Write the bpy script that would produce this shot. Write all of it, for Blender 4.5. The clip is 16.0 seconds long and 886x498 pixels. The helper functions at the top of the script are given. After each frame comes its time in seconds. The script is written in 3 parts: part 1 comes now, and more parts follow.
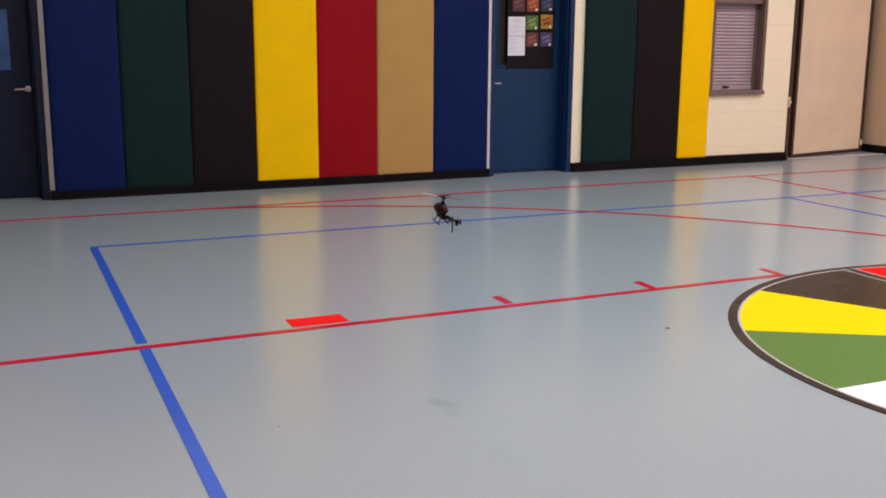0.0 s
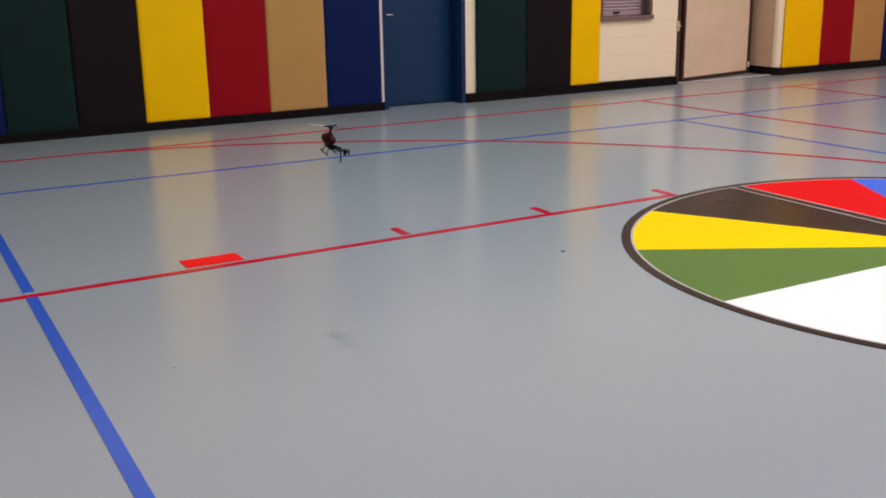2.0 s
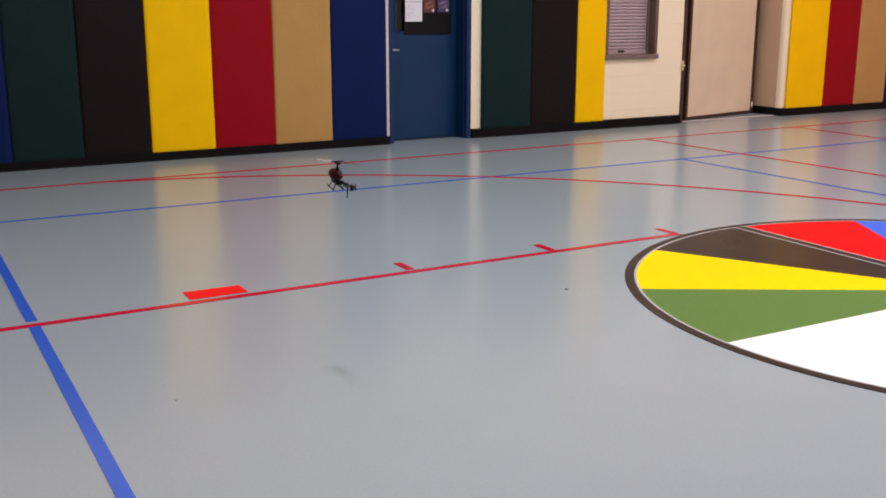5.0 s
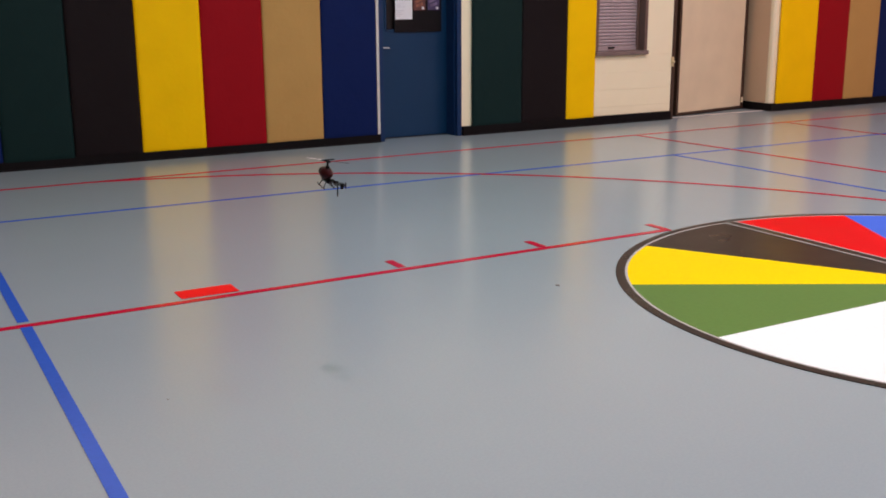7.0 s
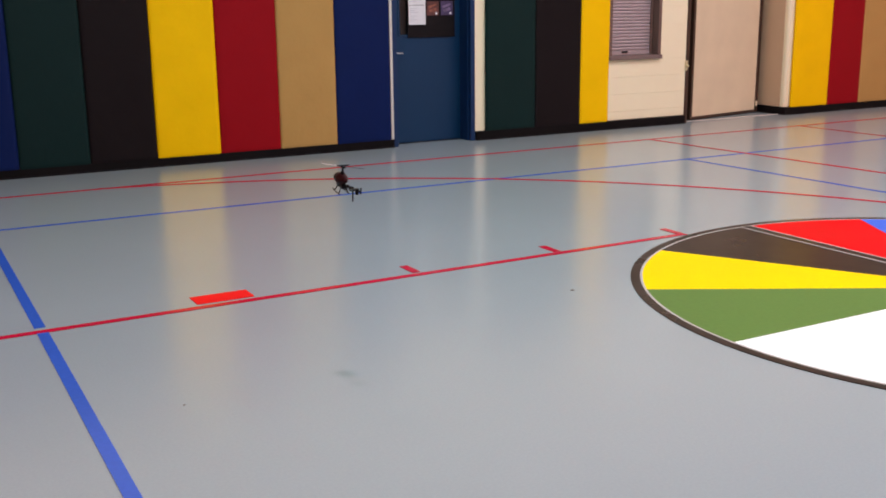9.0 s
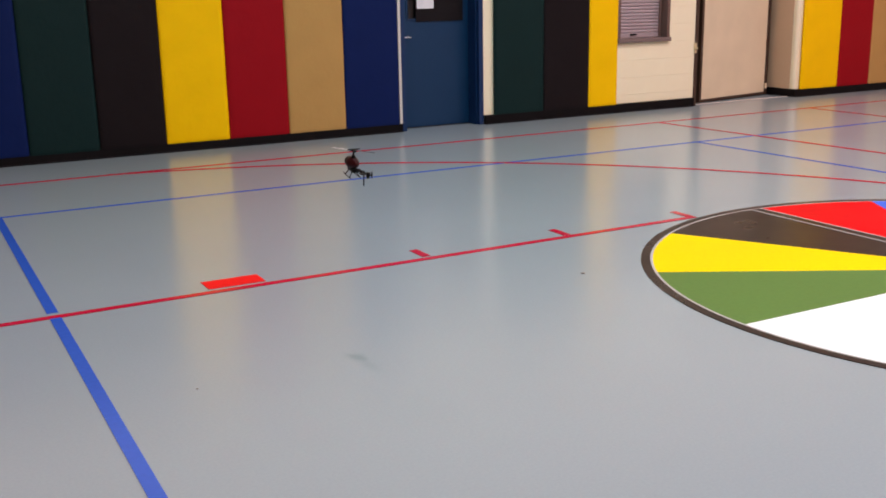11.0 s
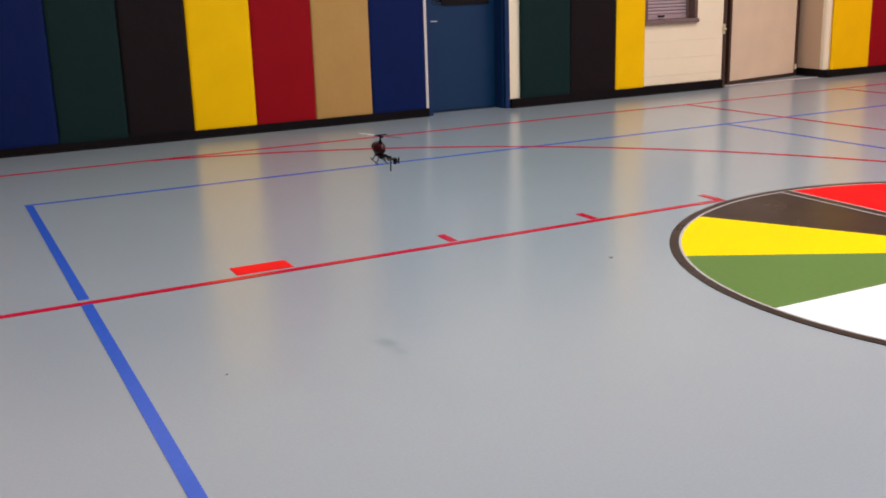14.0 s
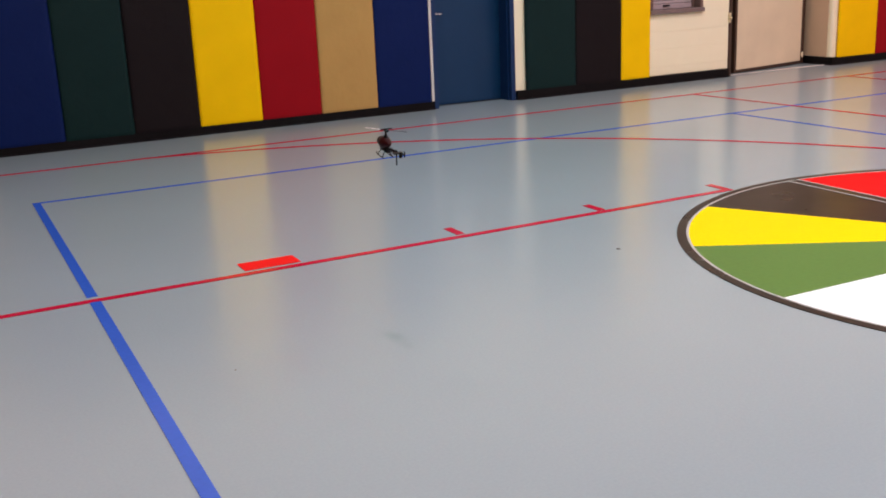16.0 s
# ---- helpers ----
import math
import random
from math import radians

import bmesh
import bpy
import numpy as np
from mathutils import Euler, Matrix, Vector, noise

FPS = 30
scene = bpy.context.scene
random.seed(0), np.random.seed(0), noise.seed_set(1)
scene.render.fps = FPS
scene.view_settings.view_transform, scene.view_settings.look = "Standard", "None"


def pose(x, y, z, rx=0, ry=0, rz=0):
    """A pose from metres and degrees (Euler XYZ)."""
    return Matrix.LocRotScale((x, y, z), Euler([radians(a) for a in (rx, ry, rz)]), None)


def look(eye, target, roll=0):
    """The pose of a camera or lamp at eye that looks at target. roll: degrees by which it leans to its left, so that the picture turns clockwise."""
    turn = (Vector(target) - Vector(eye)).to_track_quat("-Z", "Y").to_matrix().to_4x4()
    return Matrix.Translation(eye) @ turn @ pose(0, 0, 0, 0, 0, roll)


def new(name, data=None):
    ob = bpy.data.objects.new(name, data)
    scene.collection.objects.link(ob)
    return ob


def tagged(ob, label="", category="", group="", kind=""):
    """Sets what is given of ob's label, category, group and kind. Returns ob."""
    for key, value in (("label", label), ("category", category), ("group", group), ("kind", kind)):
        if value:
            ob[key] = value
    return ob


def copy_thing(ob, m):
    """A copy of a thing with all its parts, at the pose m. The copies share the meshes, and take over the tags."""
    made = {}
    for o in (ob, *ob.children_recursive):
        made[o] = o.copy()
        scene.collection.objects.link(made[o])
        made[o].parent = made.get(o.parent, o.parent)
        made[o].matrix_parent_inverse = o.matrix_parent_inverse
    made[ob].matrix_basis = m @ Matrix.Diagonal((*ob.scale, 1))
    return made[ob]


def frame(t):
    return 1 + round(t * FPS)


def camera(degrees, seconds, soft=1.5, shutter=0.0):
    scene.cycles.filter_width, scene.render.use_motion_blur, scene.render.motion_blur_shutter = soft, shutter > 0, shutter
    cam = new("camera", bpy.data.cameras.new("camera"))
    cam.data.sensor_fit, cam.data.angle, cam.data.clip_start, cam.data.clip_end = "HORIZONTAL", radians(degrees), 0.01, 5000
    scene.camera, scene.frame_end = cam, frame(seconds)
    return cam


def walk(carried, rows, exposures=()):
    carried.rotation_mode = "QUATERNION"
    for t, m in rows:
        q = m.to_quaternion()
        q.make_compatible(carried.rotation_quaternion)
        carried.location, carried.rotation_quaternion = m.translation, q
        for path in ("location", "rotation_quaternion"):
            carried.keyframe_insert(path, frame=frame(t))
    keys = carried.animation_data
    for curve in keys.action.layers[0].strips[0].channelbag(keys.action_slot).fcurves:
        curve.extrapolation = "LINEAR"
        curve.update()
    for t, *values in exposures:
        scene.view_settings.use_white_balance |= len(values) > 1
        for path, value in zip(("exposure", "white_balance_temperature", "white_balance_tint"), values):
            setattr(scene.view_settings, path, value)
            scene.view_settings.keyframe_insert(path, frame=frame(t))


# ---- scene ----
cam = camera(46.0, 16.0, soft=1.8)
PATH = [
    (0, (0.145, 0.25, 1.497), (0.936, 2.041, 1.089), 0.4),
    (0.5, (0.165, 0.245, 1.493), (1.017, 2.003, 1.064), -0.1),
    (1, (0.194, 0.23, 1.478), (1.13, 1.94, 1.031), -0.7),
    (1.5, (0.195, 0.242, 1.47), (1.161, 1.925, 0.987), -0.8),
    (2, (0.196, 0.242, 1.462), (1.136, 1.927, 0.936), -0.9),
    (2.5, (0.195, 0.25, 1.466), (1.143, 1.928, 0.93), -0.5),
    (3, (0.187, 0.247, 1.466), (1.121, 1.936, 0.943), -0.7),
    (3.5, (0.186, 0.248, 1.465), (1.113, 1.941, 0.941), -0.8),
    (4, (0.188, 0.257, 1.477), (1.13, 1.954, 0.994), -0.1),
    (4.2, (0.183, 0.254, 1.477), (1.123, 1.951, 1.008), 0.0),
    (6.5, (0.186, 0.243, 1.475), (1.142, 1.938, 1.011), -0.1),
    (7, (0.185, 0.235, 1.478), (1.143, 1.927, 1.009), -0.3),
    (7.5, (0.176, 0.234, 1.481), (1.13, 1.932, 1.024), -0.4),
    (8, (0.18, 0.237, 1.479), (1.123, 1.941, 1.023), -0.4),
    (10.3, (0.171, 0.24, 1.481), (1.1, 1.945, 1.008), -0.8),
    (10.5, (0.166, 0.243, 1.481), (1.092, 1.95, 1.003), -0.8),
    (11, (0.166, 0.239, 1.476), (1.086, 1.947, 0.988), -1.0),
    (11.5, (0.167, 0.238, 1.474), (1.076, 1.948, 0.976), -1.3),
    (12, (0.175, 0.233, 1.476), (1.063, 1.95, 0.963), -1.3),
    (12.5, (0.166, 0.233, 1.482), (1.051, 1.95, 0.961), -1.8),
    (13, (0.166, 0.233, 1.476), (1.045, 1.956, 0.965), -1.9),
    (13.5, (0.165, 0.241, 1.478), (1.035, 1.965, 0.958), -1.9),
    (14, (0.166, 0.243, 1.479), (1.036, 1.968, 0.963), -1.7),
    (14.5, (0.166, 0.242, 1.474), (1.04, 1.966, 0.962), -1.9),
    (15, (0.168, 0.236, 1.477), (1.025, 1.966, 0.954), -2.6),
    (15.5, (0.172, 0.249, 1.479), (1.022, 1.977, 0.937), -2.6),
    (16, (0.17, 0.244, 1.481), (1.025, 1.973, 0.952), -2.5),
]
EXPOSURES = [
    (0.0, -0.02), (1.0, 0.0), (1.5, -0.1), (2.0, -0.22), (3.0, -0.22), (3.5, -0.06), (4.0, 0.0), (6.5, -0.2),
    (7.5, -0.23), (8.0, -0.10), (10.5, 0.0), (11.5, -0.04), (13.0, -0.04), (14.5, 0.0), (16.0, 0.0),
]
walk(cam, [(t, look(e, g, r)) for t, e, g, r in PATH], EXPOSURES)

# ---- light ----
world = bpy.data.worlds.new("world")
world.use_nodes = True
world.node_tree.nodes["Background"].inputs[0].default_value = (0.8, 0.85, 1.0, 1)
world.node_tree.nodes["Background"].inputs[1].default_value = 0.02
scene.world = world
CEILING = 6.2
LAMP_POWER = 146.0
LAMP_COLOUR = (1.0, 0.900, 0.915)
LAMP_YS = (-8.5, -4.9, -1.3, 2.3, 5.9)
# level and tint of each lamp, row by row; tints imitate lens colour shading
ROSE, PLAIN, CYAN = (1.0, 0.73, 0.78), (1.0, 0.84, 0.86), (0.40, 0.95, 1.0)
LAMP_ROWS = (
    (1.1, ((0.10, PLAIN), (0.10, PLAIN), (0.14, ROSE), (1.14, ROSE), (0.48, ROSE))),
    # one row split in two so that its tinted shadows fade
    (3.9, ((0.10, ROSE), (0.10, ROSE), (0.16, ROSE), (0.46, CYAN), (0.38, CYAN))),
    (5.7, ((0.10, ROSE), (0.10, ROSE), (0.16, ROSE), (0.46, CYAN), (0.38, CYAN))),
    (8.5, ((0.50, ROSE), (0.50, ROSE), (0.75, ROSE), (0.90, ROSE), (0.82, ROSE))),
    (12.2, ((0.40, ROSE), (0.40, ROSE), (0.52, ROSE), (0.60, ROSE), (0.80, ROSE))),
)


# ---- materials ----
def material(name, colour, rough=0.5, metal=0.0, grain=40.0, vary=0.12, bump=0.1, stain=1.5, coat=0.0, coat_rough=0.1, spec=0.5, per_object=0.0, sheen_wear=0.1, wrinkle=0.0):
    """A surface with fine grain and broad wear."""
    m = bpy.data.materials.new(name)
    m.use_nodes = True
    nt = m.node_tree
    p = nt.nodes["Principled BSDF"]
    p.inputs["Metallic"].default_value = metal
    p.inputs["Coat Weight"].default_value = coat
    p.inputs["Coat Roughness"].default_value = coat_rough
    p.inputs["Specular IOR Level"].default_value = spec
    co = nt.nodes.new("ShaderNodeTexCoord")
    fine = nt.nodes.new("ShaderNodeTexNoise")
    fine.inputs["Scale"].default_value = grain
    fine.inputs["Detail"].default_value = 4
    broad = nt.nodes.new("ShaderNodeTexNoise")
    broad.inputs["Scale"].default_value = stain
    broad.inputs["Detail"].default_value = 5
    nt.links.new(co.outputs["Object"], fine.inputs["Vector"])
    nt.links.new(co.outputs["Object"], broad.inputs["Vector"])
    add = nt.nodes.new("ShaderNodeMath")
    add.operation = "ADD"
    nt.links.new(fine.outputs["Fac"], add.inputs[0])
    nt.links.new(broad.outputs["Fac"], add.inputs[1])
    last = add
    span = (0.35, 1.65)
    if per_object:
        info = nt.nodes.new("ShaderNodeObjectInfo")
        mul = nt.nodes.new("ShaderNodeMath")
        mul.operation = "MULTIPLY_ADD"
        mul.inputs[1].default_value = per_object
        nt.links.new(info.outputs["Random"], mul.inputs[0])
        nt.links.new(add.outputs[0], mul.inputs[2])
        last = mul
        span = (0.35, 1.65 + per_object)
    ramp = nt.nodes.new("ShaderNodeMapRange")
    ramp.inputs["From Min"].default_value, ramp.inputs["From Max"].default_value = span
    ramp.inputs["To Min"].default_value, ramp.inputs["To Max"].default_value = 1 - 2 * vary, 1 + 2 * vary
    nt.links.new(last.outputs[0], ramp.inputs["Value"])
    mix = nt.nodes.new("ShaderNodeVectorMath")
    mix.operation = "SCALE"
    mix.inputs[0].default_value = colour
    nt.links.new(ramp.outputs["Result"], mix.inputs["Scale"])
    nt.links.new(mix.outputs["Vector"], p.inputs["Base Color"])
    rr = nt.nodes.new("ShaderNodeMapRange")
    rr.inputs["From Min"].default_value, rr.inputs["From Max"].default_value = 0.1, 0.9
    rr.inputs["To Min"].default_value, rr.inputs["To Max"].default_value = max(0.0, rough - sheen_wear), rough + sheen_wear
    nt.links.new(broad.outputs["Fac"], rr.inputs["Value"])
    nt.links.new(rr.outputs["Result"], p.inputs["Roughness"])
    if bump:
        b = nt.nodes.new("ShaderNodeBump")
        b.inputs["Strength"].default_value = bump
        b.inputs["Distance"].default_value = 0.004
        nt.links.new(fine.outputs["Fac"], b.inputs["Height"])
        nt.links.new(b.outputs["Normal"], p.inputs["Normal"])
        if wrinkle:
            w = nt.nodes.new("ShaderNodeBump")
            w.inputs["Strength"].default_value = wrinkle
            w.inputs["Distance"].default_value = 0.03
            nt.links.new(broad.outputs["Fac"], w.inputs["Height"])
            nt.links.new(w.outputs["Normal"], b.inputs["Normal"])
    return m


def glass_material(name, colour, rough=0.02):
    m = bpy.data.materials.new(name)
    m.use_nodes = True
    p = m.node_tree.nodes["Principled BSDF"]
    p.inputs["Base Color"].default_value = (*colour, 1)
    p.inputs["Roughness"].default_value = rough
    p.inputs["Transmission Weight"].default_value = 1.0
    return m


def glow_material(name, colour, strength):
    m = bpy.data.materials.new(name)
    m.use_nodes = True
    p = m.node_tree.nodes["Principled BSDF"]
    p.inputs["Base Color"].default_value = (0.8, 0.8, 0.8, 1)
    p.inputs["Emission Color"].default_value = (*colour, 1)
    p.inputs["Emission Strength"].default_value = strength
    return m


M_FLOOR = material("sealed grey floor", (0.307, 0.378, 0.400), 0.215, vary=0.042, grain=90, bump=0.0, stain=0.5, spec=0.6, sheen_wear=0.006)
M_RED = material("red floor paint", (0.50, 0.005, 0.036), 0.22, spec=0.22, sheen_wear=0.006, vary=0.08, bump=0.02)
M_BLOCK_RED = material("bright red floor paint", (0.82, 0.010, 0.012), 0.5, spec=0.05, vary=0.05, bump=0.02)
M_BLUE = material("blue floor paint", (0.030, 0.110, 0.56), 0.22, spec=0.35, sheen_wear=0.006, vary=0.08, bump=0.02)
M_C_BLACK = material("black floor paint", (0.019, 0.0135, 0.0125), 0.3, spec=0.12, vary=0.1, bump=0.02)
M_C_GREY = material("pale grey floor paint", (0.46, 0.44, 0.42), 0.42, spec=0.2, vary=0.08, bump=0.02)
M_C_YELLOW = material("yellow floor paint", (1.0, 0.68, 0.0), 0.5, spec=0.03, vary=0.03, bump=0.02)
M_C_GREEN = material("green floor paint", (0.118, 0.212, 0.050), 0.5, spec=0.05, vary=0.06, bump=0.02)
M_C_WHITE = material("white floor paint", (0.92, 0.955, 0.92), 0.42, spec=0.12, vary=0.02, bump=0.02)
M_C_RED = material("signal red floor paint", (0.74, 0.005, 0.009), 0.5, spec=0.03, vary=0.04, bump=0.02)
M_C_BLUE = material("clear blue floor paint", (0.06, 0.15, 0.70), 0.5, spec=0.05, vary=0.04, bump=0.02)
M_WALL = material("cream painted masonry", (0.82, 0.68, 0.50), 0.55, vary=0.05, grain=160, bump=0.25, stain=2.0)
M_WALL_PADS = material("warm cream painted masonry", (0.93, 0.84, 0.585), 0.5, vary=0.03, grain=140, bump=0.3, stain=2.5)
M_BLOCK = material("cream painted block", (0.93, 0.85, 0.59), 0.5, vary=0.03, grain=140, bump=0.3, stain=2.5, per_object=0.05)
M_CEIL = material("white ceiling board", (0.72, 0.72, 0.70), 0.8, vary=0.04, grain=60, bump=0.1)
M_BASE = material("black vinyl base", (0.0078, 0.0066, 0.007), 0.45, vary=0.2, bump=0.05, spec=0.08)
VINYL = dict(rough=0.5, vary=0.06, grain=300, bump=0.05, stain=3.0, spec=0.09, wrinkle=0.5)
M_PAD = {
    "navy blue": material("navy blue vinyl", (0.004, 0.0135, 0.080), **VINYL),
    "dark green": material("dark green vinyl", (0.0065, 0.0225, 0.0215), **VINYL),
    "black": material("black vinyl", (0.0115, 0.0083, 0.009), **VINYL),
    "yellow": material("yellow vinyl", (0.96, 0.58, 0.0), **VINYL),
    "red": material("red vinyl", (0.30, 0.004, 0.010), **VINYL),
    "tan": material("tan vinyl", (0.49, 0.29, 0.092), **VINYL),
}
M_PLY = material("plywood", (0.40, 0.29, 0.17), 0.6, vary=0.15, grain=30)
M_DOOR = material("blue door paint", (0.0045, 0.036, 0.096), 0.38, spec=0.3, vary=0.06, grain=80, bump=0.04, stain=2.0)
# blue door paint darkened to stand for the dim left end
M_SHADED_DOOR = material("shaded blue door paint", (0.004, 0.010, 0.030), 0.38, spec=0.25, vary=0.06, grain=80, bump=0.04, stain=2.0)
M_FRAME_BLUE = material("blue frame paint", (0.007, 0.031, 0.100), 0.35, spec=0.3, vary=0.06, bump=0.03)
M_WHITE_TRIM = material("off-white trim paint", (0.66, 0.63, 0.57), 0.45, vary=0.05, bump=0.05)
# the off-white trim again, darkened for the dim left end
M_SHADED_TRIM = material("trim paint with shade in its grey", (0.26, 0.245, 0.225), 0.5, vary=0.12, bump=0.08, stain=5)
M_BROWN = material("dark brown steel", (0.052, 0.026, 0.015), 0.4, vary=0.12, bump=0.05)
M_JAMB = material("brown-grey painted steel", (0.155, 0.095, 0.076), 0.4, vary=0.1, bump=0.03)
M_STEEL = material("grey-brown painted steel", (0.180, 0.128, 0.115), 0.38, vary=0.08, bump=0.03)
M_SHUTTER = material("silver shutter slat", (0.42, 0.345, 0.355), 0.4, metal=0.15, vary=0.06, bump=0.03)
M_BEIGE = material("beige laminate", (0.74, 0.62, 0.42), 0.42, vary=0.055, grain=3.5, bump=0.03, stain=1.6)
# tan stands for the shade on the side of the recess
M_RECESS_SHADE = material("wall paint with recess shade in it", (0.60, 0.42, 0.27), 0.5, vary=0.05, grain=120, bump=0.15, stain=2.0)
M_CHROME = material("brushed chrome", (0.62, 0.62, 0.64), 0.42, metal=1.0, vary=0.05, bump=0.02)
M_BRASS = material("aged ivory plastic", (0.62, 0.52, 0.30), 0.45, vary=0.1, bump=0.05)
M_BOARD = material("black card", (0.008, 0.006, 0.007), 0.6, spec=0.15, vary=0.15, bump=0.1)
M_PAPER = material("white paper", (0.80, 0.80, 0.82), 0.7, vary=0.03, bump=0.05)
M_PRINT = material("grey print", (0.60, 0.60, 0.63), 0.7, vary=0.1)
M_GLASS = glass_material("dark obscured door glass", (0.08, 0.10, 0.12), 0.3)
# blue light seen on the pane put into its base colour
M_LITE = material("pane with blue light in its colour", (0.03, 0.10, 0.25), 0.35, vary=0.25, grain=8, bump=0.0, stain=4)
# darkness of the unseen rooms put into the base colour
M_VOID = material("dark grey for room darkness", (0.06, 0.06, 0.07), 0.8, vary=0.1)
M_GLOW = glow_material("lit diffuser", LAMP_COLOUR, 4.0)
M_HELI_RED = material("glossy dark red plastic", (0.032, 0.002, 0.003), 0.4, spec=0.15, vary=0.1, bump=0.0)
M_HELI_BLACK = material("black plastic", (0.006, 0.006, 0.007), 0.4, spec=0.12, vary=0.15, bump=0.02)
# pale grey puts the glint of the lit blade into its colour
M_HELI_GLINT = material("rotor plastic with glint in its grey", (0.55, 0.57, 0.60), 0.4, vary=0.08, bump=0.0)
M_HELI_LENS = material("smoked canopy plastic", (0.01, 0.009, 0.011), 0.4, spec=0.2, vary=0.1, bump=0.0)
M_DIRT = material("dark grit", (0.13, 0.125, 0.12), 0.8, vary=0.3)


# ---- mesh helpers ----
def part(name, bm, mat, parent=None, label=""):
    me = bpy.data.meshes.new(name)
    bm.to_mesh(me)
    bm.free()
    if mat:
        me.materials.append(mat)
    ob = new(name, me)
    ob.parent = parent
    if label:
        ob["label"] = label
    return ob


def box(bm, x0, x1, y0, y1, z0, z1, bevel=0.0, segments=2):
    made = bmesh.ops.create_cube(bm, size=1)["verts"]
    for v in made:
        v.co = Vector(((x0 + x1) / 2 + v.co.x * (x1 - x0), (y0 + y1) / 2 + v.co.y * (y1 - y0), (z0 + z1) / 2 + v.co.z * (z1 - z0)))
    if bevel:
        edges = list({e for v in made for e in v.link_edges})
        bmesh.ops.bevel(bm, geom=edges, offset=bevel, segments=segments, affect="EDGES", profile=0.5)
    return bm


def boxed(*a, **k):
    return box(bmesh.new(), *a, **k)


def smooth(ob):
    for f in ob.data.polygons:
        f.use_smooth = True
    return ob


def rod(bm, a, b, r, r2=None, sides=10):
    a, b = Vector(a), Vector(b)
    d = b - a
    m = Matrix.Translation((a + b) / 2) @ d.to_track_quat("Z", "Y").to_matrix().to_4x4()
    bmesh.ops.create_cone(bm, cap_ends=True, segments=sides, radius1=r, radius2=r if r2 is None else r2, depth=d.length, matrix=m)
    return bm


def thing(name, place, label, category, group="", kind=""):
    ob = new(name)
    ob.location = place
    ob.empty_display_size = 0.1
    return tagged(ob, label, category, group, kind)


def arc_strip(cx, cy, r0, r1, a0, a1, z0, z1, steps):
    """A flat bent slab between two radii and two angles."""
    bm = bmesh.new()
    rows = []
    for i in range(steps + 1):
        a = radians(a0 + (a1 - a0) * i / steps)
        c, s = math.cos(a), math.sin(a)
        rows.append([bm.verts.new((cx + r * c, cy + r * s, z)) for r, z in ((r0, z0), (r1, z0), (r1, z1), (r0, z1))])
    for p, q in zip(rows, rows[1:]):
        for k in range(4):
            bm.faces.new((p[k], p[(k + 1) % 4], q[(k + 1) % 4], q[k]))
    bm.faces.new(rows[0][::-1])
    bm.faces.new(rows[-1])
    bmesh.ops.recalc_face_normals(bm, faces=bm.faces)
    return bm


def stripe(name, a, b, width, mat, label, z=0.003):
    """A straight painted line on the floor from a to b."""
    a, b = Vector((*a, 0)), Vector((*b, 0))
    d = (b - a).normalized()
    n = Vector((-d.y, d.x, 0)) * width / 2
    bm = bmesh.new()
    lo = [bm.verts.new(p + Vector((0, 0, 0.0006))) for p in (a - n, b - n, b + n, a + n)]
    hi = [bm.verts.new(p + Vector((0, 0, z))) for p in (a - n, b - n, b + n, a + n)]
    bm.faces.new(hi)
    for i in range(4):
        bm.faces.new((lo[i], lo[(i + 1) % 4], hi[(i + 1) % 4], hi[i]))
    bmesh.ops.recalc_face_normals(bm, faces=bm.faces)
    return tagged(part(name, bm, mat), label, "floor marking", kind="structure")


# ---- shell ----
X0, X1, Y0, FACE = -9.0, 17.0, -12.0, 10.10
DEEP = 10.62
tagged(part("floor", boxed(X0 - 0.3, X1 + 0.3, Y0 - 0.3, 11.2, -0.2, 0), M_FLOOR), "glossy sealed grey gym floor with painted court lines", "floor", kind="structure")
tagged(part("ceiling", boxed(X0 - 0.3, X1 + 0.3, Y0 - 0.3, 11.2, CEILING, CEILING + 0.2), M_CEIL), "plain white gym ceiling", "ceiling", kind="structure")
tagged(part("wall_south", boxed(X0 - 0.3, X1 + 0.3, Y0 - 0.3, Y0, 0, CEILING), M_WALL), "cream painted gym wall", "wall", kind="structure")
tagged(part("wall_west", boxed(X0 - 0.3, X0, Y0, 11.2, 0, CEILING), M_WALL), "cream painted gym wall", "wall", kind="structure")
tagged(part("wall_east", boxed(X1, X1 + 0.3, Y0, 11.2, 0, CEILING), M_WALL), "cream painted gym wall", "wall", kind="structure")

D0 = (-0.44, 0.655)      # first blue door, opening
D1 = (5.011, 6.005)      # second blue door, opening
SH = (7.80, 8.575)       # serving hatch
ND = (8.985, 10.705)      # storage recess
HEAD, ND_HEAD, ROUND = 2.12, 2.9, 0.045
bm = bmesh.new()
for a, b in ((X0, D0[0]), (D0[1], D1[0]), (D1[1], SH[0]), (SH[1], ND[0]), (ND[1] + ROUND, X1)):
    box(bm, a, b, FACE, DEEP, 0, HEAD)
for a, b in ((X0, ND[0]), (ND[1] + ROUND, X1)):
    box(bm, a, b, FACE, DEEP, HEAD, ND_HEAD)
box(bm, SH[0], SH[1], FACE, DEEP, 0, 0.80)
box(bm, X0, X1, FACE, DEEP, ND_HEAD, CEILING)
corner = [(ND[1] + ROUND, DEEP), (ND[1], DEEP)] + [(ND[1] + ROUND - ROUND * math.cos(radians(9 * k)), FACE + ROUND - ROUND * math.sin(radians(9 * k))) for k in range(11)]
low, high = ([bm.verts.new((x, y, z)) for x, y in corner] for z in (0, ND_HEAD))
bm.faces.new(low)
bm.faces.new(high[::-1])
